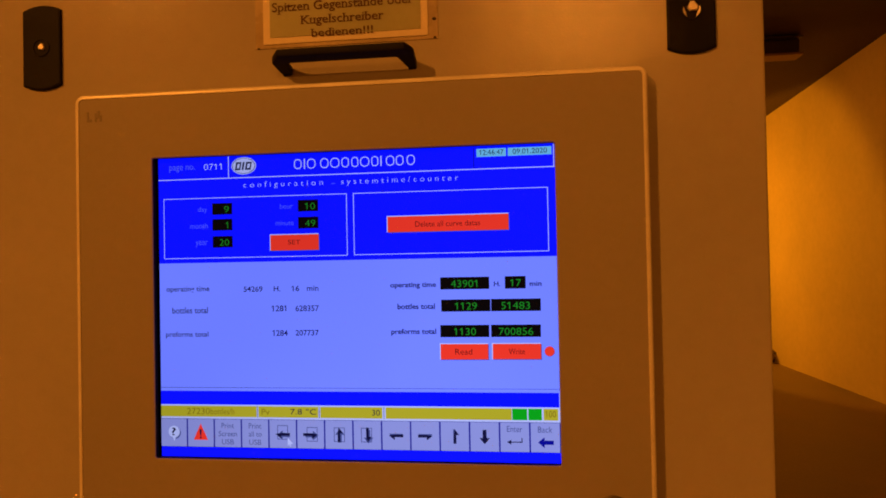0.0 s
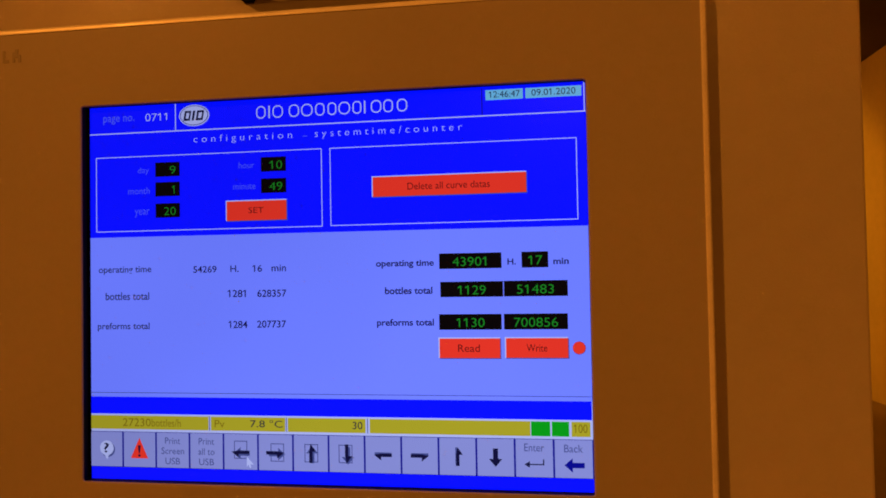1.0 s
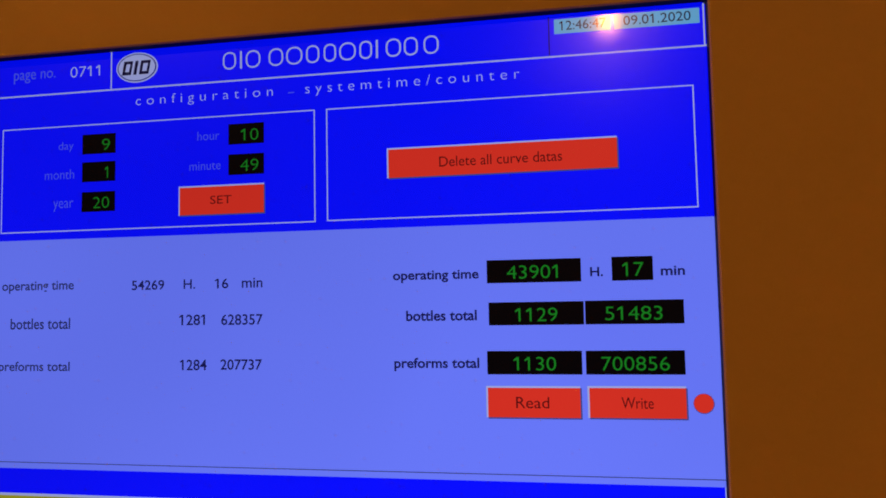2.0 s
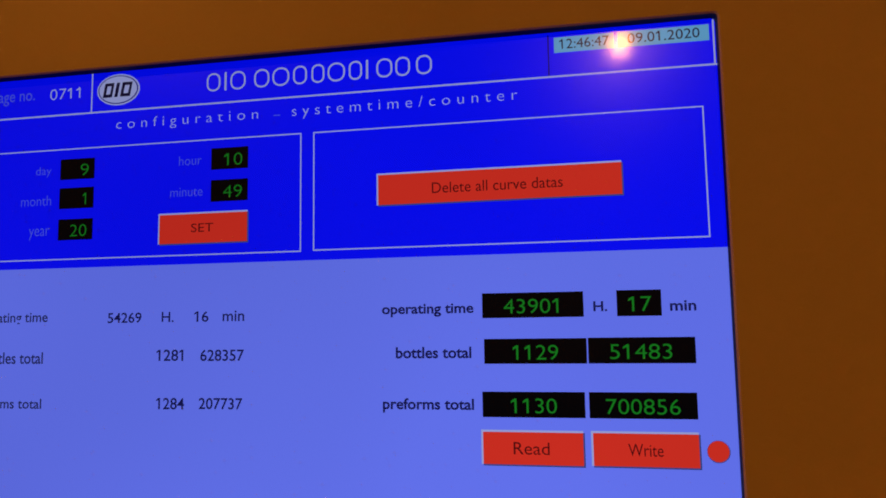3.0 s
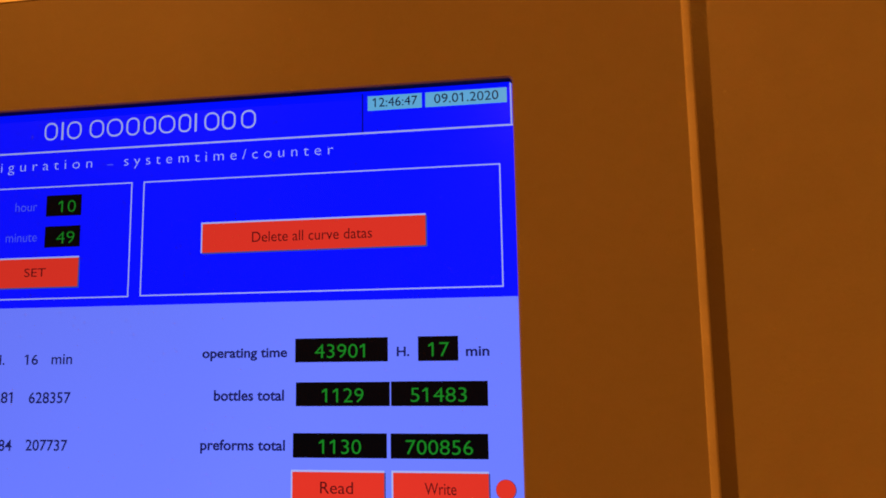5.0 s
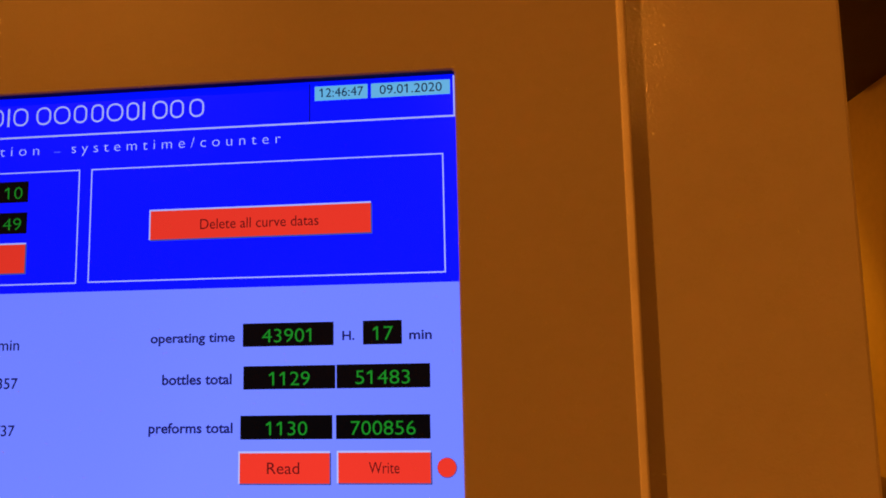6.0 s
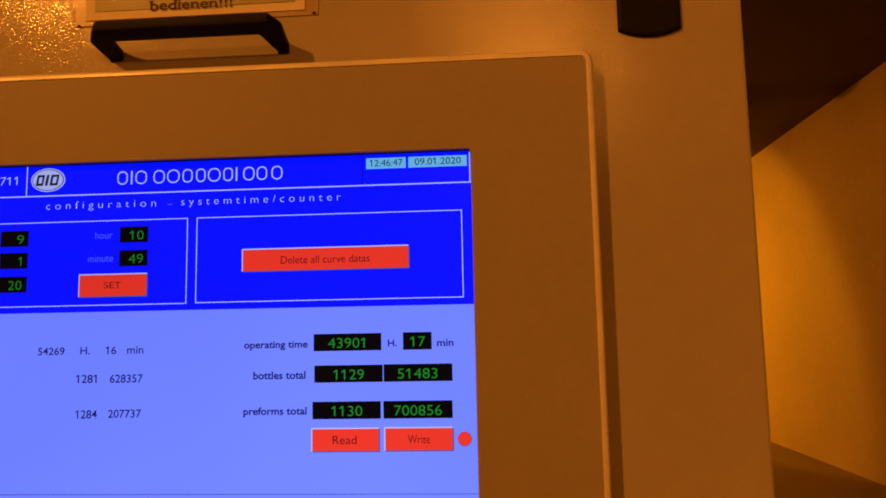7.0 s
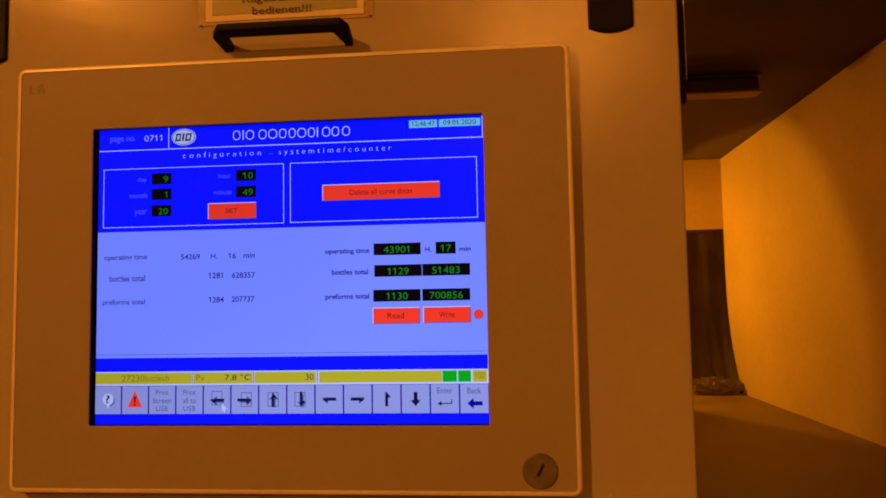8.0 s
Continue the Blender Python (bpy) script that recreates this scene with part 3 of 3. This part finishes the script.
red_key(91.7, 60.5, 129.7, 72.2, "SET", 105.7, 64.4, 115.4, 67.9)
red_key(183.3, 48.9, 273.4, 60.4, "Delete all curve datas", 204.2, 52.8, 252.6, 56.9)
red_key(221.6, 144.2, 256.7, 155.4, "Read", 232.4, 147.6, 245.0, 151.9)
red_key(260.1, 144.1, 295.1, 155.2, "Write", 271.8, 147.5, 283.4, 151.7)
ellipse("red_lamp_edge", 301.3, 149.7, 3.75, 3.75, S_SHADE, 3)
ellipse("red_lamp", 301.2, 149.6, 3.5, 3.5, S_RED, 4)
# counters
for x0, z0, x1, z1, t, a, b in ((222.2, 94.8, 258.4, 103.8, "43901", 230.0, 249.6), (269.9, 94.7, 285.0, 103.8, "17", 273.8, 281.6), (222.6, 111.3, 259.0, 120.2, "1129", 232.9, 249.0),
                                (259.5, 111.2, 295.6, 120.2, "51483", 266.9, 287.8), (221.6, 130.1, 257.8, 139.1, "1130", 231.8, 248.0), (259.2, 130.1, 295.3, 139.1, "700856", 264.9, 289.7)):
    rect("counter_field", x0, z0, x1, z1, S_NIGHT, 3)
    words(t, a, z0 + 2.3, b, z0 + 7.5, S_DIGIT, 4, bold=-0.006)
for t, a, z0, b, z1, w in (("operating time", 184.4, 98.2, 219.0, 103.0, 0.024), ("bottles total", 189.6, 114.0, 217.9, 118.2, 0.024), ("preforms total", 184.5, 132.6, 218.5, 137.9, 0.024), ("H.", 261.8, 98.4, 266.6, 102.0, 0.022), ("min", 287.8, 98.6, 296.5, 102.2, 0.022),
                           ("operating time", 6.2, 98.8, 41.7, 104.0, 0.014), ("bottles total", 10.8, 115.0, 40.2, 119.8, 0.014), ("preforms total", 5.3, 133.8, 40.3, 139.2, 0.014),
                           ("54269", 69.4, 99.4, 84.6, 103.6, 0.012), ("H.", 93.5, 99.4, 98.8, 103.5, 0.01), ("16", 107.7, 99.4, 113.8, 103.6, 0.012), ("min", 119.8, 99.4, 128.9, 103.5, 0.01),
                           ("1281", 91.6, 114.3, 103.3, 118.8, 0.012), ("628357", 110.6, 114.4, 129.0, 118.9, 0.012), ("1284", 92.0, 133.1, 104.1, 137.6, 0.012), ("207737", 110.3, 133.0, 128.6, 137.4, 0.012)):
    words(t, a, z0, b, z1, S_FAINT if w == 0.014 else S_TEXT, 3, bold=w)
# status strips
rect("thin_line", 0.6, 176.9, 308.0, 177.3, S_SHADE, 3)
rect("light_strip", 0.6, 179.8, 308.0, 201.4, S_WHITE, 2)
rect("blue_strip", 0.6, 179.7, 307.4, 190.2, S_BLUE, 3)
for x0, x1, m in ((0.6, 78.4, S_YELLOW), (79.9, 127.2, S_YELLOW), (128.8, 176.6, S_YELLOW), (179.2, 272.9, S_YELLOW), (273.3, 284.1, S_GREEN), (285.0, 294.6, S_GREEN), (296.0, 306.4, S_YELLOW)):
    rect("status_field", x0, 191.3, x1, 199.6, m, 3)
for xs in (78.9, 127.7, 177.6):
    rect("status_divider", xs, 191.0, xs + 0.5, 199.8, S_SHADE, 4)
for t, a, z0, b, z1, m in (("27230", 22.0, 192.9, 40.6, 197.8, S_OLIVE), ("bottles/h", 41.2, 193.0, 60.4, 197.8, S_OLIVE), ("Pv", 82.4, 193.2, 88.8, 197.6, S_OLIVE), ("7.8 °C", 105.2, 192.8, 125.6, 197.2, S_INK), ("30", 168.8, 193.0, 174.8, 197.4, S_INK), ("100", 297.2, 192.6, 304.8, 197.4, S_OLIVE)):
    words(t, a, z0, b, z1, m, 4)
# row of keys
KEY_SPANS = [(0.6 + 21.98 * i, 21.5 + 21.98 * i) for i in range(14)]
for x0, x1 in KEY_SPANS:
    rect("key_gap", x0, 201.1, x1 + 1.1, 223.1, S_NAVY, 3)
    rect("display_key", x0, 201.4, x1, 222.7, S_KEY, 4)
mid = [((a + b) / 2, 212.0) for a, b in KEY_SPANS]


def arrow(cx, cz, turn, half, mat, layer, size=1.0, name="arrow"):
    """Arrow that points to -x, turned clockwise; half: only the lower barb."""
    pts = [(-6, 0), (-1.2, 3.6), (-1.2, 1.3), (6, 1.3), (6, -0.9), (-1.2, -0.9)] if half else [(-6, 0), (-1, 4.2), (-1, 1.6), (5.6, 1.6), (5.6, -1.6), (-1, -1.6), (-1, -4.2)]
    if turn in (180, 90) and half:
        pts = [(x, -z) for x, z in pts][::-1]
    c, s = math.cos(radians(turn)), math.sin(radians(turn))
    return poly(name, [(cx + size * (x * c - z * s), cz + size * (x * s + z * c)) for x, z in pts], mat, layer)


cx, cz = mid[0]
ellipse("bubble_shade", cx + 0.9, cz + 0.2, 4.7, 4.7, S_SHADE, 5)
ellipse("bubble", cx + 0.2, cz - 0.6, 4.6, 4.6, S_WHITE, 6)
poly("bubble_tail", [(cx - 1.6, cz + 3.2), (cx + 1.8, cz + 3.2), (cx + 0.4, cz + 6.6)], S_WHITE, 6)
words("?", cx - 1.6, cz - 3.8, cx + 1.6, cz + 2.2, S_INK, 7, bold=0.01)
cx, cz = mid[1]
poly("warning_triangle", [(cx, cz - 7.2), (cx + 5.8, cz + 5.4), (cx - 5.8, cz + 5.4)], S_RED, 5)
poly("warning_mark", [(cx - 1.0, cz - 2.6), (cx + 1.0, cz - 2.6), (cx + 0.4, cz + 2.2), (cx - 0.4, cz + 2.2)], S_INK, 6)
ellipse("warning_dot", cx, cz + 3.6, 0.8, 0.8, S_INK, 6)
for (cx, cz), lines in ((mid[2], ("Print", "Screen", "USB")), (mid[3], ("Print", "all to", "USB"))):
    for k, t in enumerate(lines):
        w = {"Print": 5.0, "Screen": 7.4, "USB": 4.8, "all to": 5.2}[t]
        words(t, cx - w, cz - 7.8 + 6.2 * k, cx + w, cz - 3.8 + 6.2 * k, S_SHADE, 5)
for k, turn in ((4, 0), (5, 180), (6, 90), (7, 270)):
    cx, cz = mid[k]
    px, pz = {0: (0, -1.2), 180: (1.2, 0), 90: (0.4, 0), 270: (-0.6, 0)}[turn]
    outline("page_frame", cx + px - 4.2, cz + pz - 5.4, cx + px + 4.2, cz + pz + 5.4, 0.5, S_SHADE, 5)
    arrow(cx + 0.9, cz + 0.9, turn, False, S_SHADE, 6, 0.88, "arrow_shade")
    arrow(cx, cz, turn, True, S_INK, 7, 0.95)
for k, turn in ((8, 0), (9, 180), (10, 90), (11, 270)):
    cx, cz = mid[k]
    arrow(cx - 0.5, cz - 0.4, turn, k == 11, S_SHADE, 5, 0.7, "arrow_shade") if k == 11 else rect("arrow_shade", cx - (5 if k < 10 else 1.2), cz - (1.4 if k < 10 else 5.2), cx + (5 if k < 10 else 0.2), cz + (0.2 if k < 10 else 5.2), S_SHADE, 5)
    arrow(cx, cz, turn, k != 11, S_INK, 6, 0.9)
cx, cz = mid[12]
words("Enter", cx - 5.6, cz - 8.2, cx + 5.6, cz - 3.8, S_SHADE, 5)
poly("return_arrow", [(cx - 5.6, cz + 3.6), (cx - 2.6, cz + 1.8), (cx - 2.6, cz + 3.2), (cx + 4.8, cz + 3.2), (cx + 4.8, cz + 0.6), (cx + 5.5, cz + 0.6), (cx + 5.5, cz + 3.9), (cx - 2.6, cz + 3.9), (cx - 2.6, cz + 5.4)], S_INK, 5)
cx, cz = mid[13]
words("Back", cx - 5.2, cz - 8.0, cx + 5.2, cz - 3.6, S_SHADE, 5)
poly("back_arrow", [(cx - 5.2, cz + 3.6), (cx - 0.6, cz - 0.4), (cx - 0.6, cz + 2.1), (cx + 6.0, cz + 2.1), (cx + 6.0, cz + 5.1), (cx - 0.6, cz + 5.1), (cx - 0.6, cz + 7.6)], S_NAVY, 5)
cx, cz = mid[4]
poly("pointer", [(cx + 4.0, cz + 2.6), (cx + 8.4, cz + 7.4), (cx + 6.2, cz + 7.4), (cx + 6.8, cz + 9.4), (cx + 5.8, cz + 9.4), (cx + 5.2, cz + 7.6), (cx + 4.0, cz + 8.8)], S_WHITE, 8)
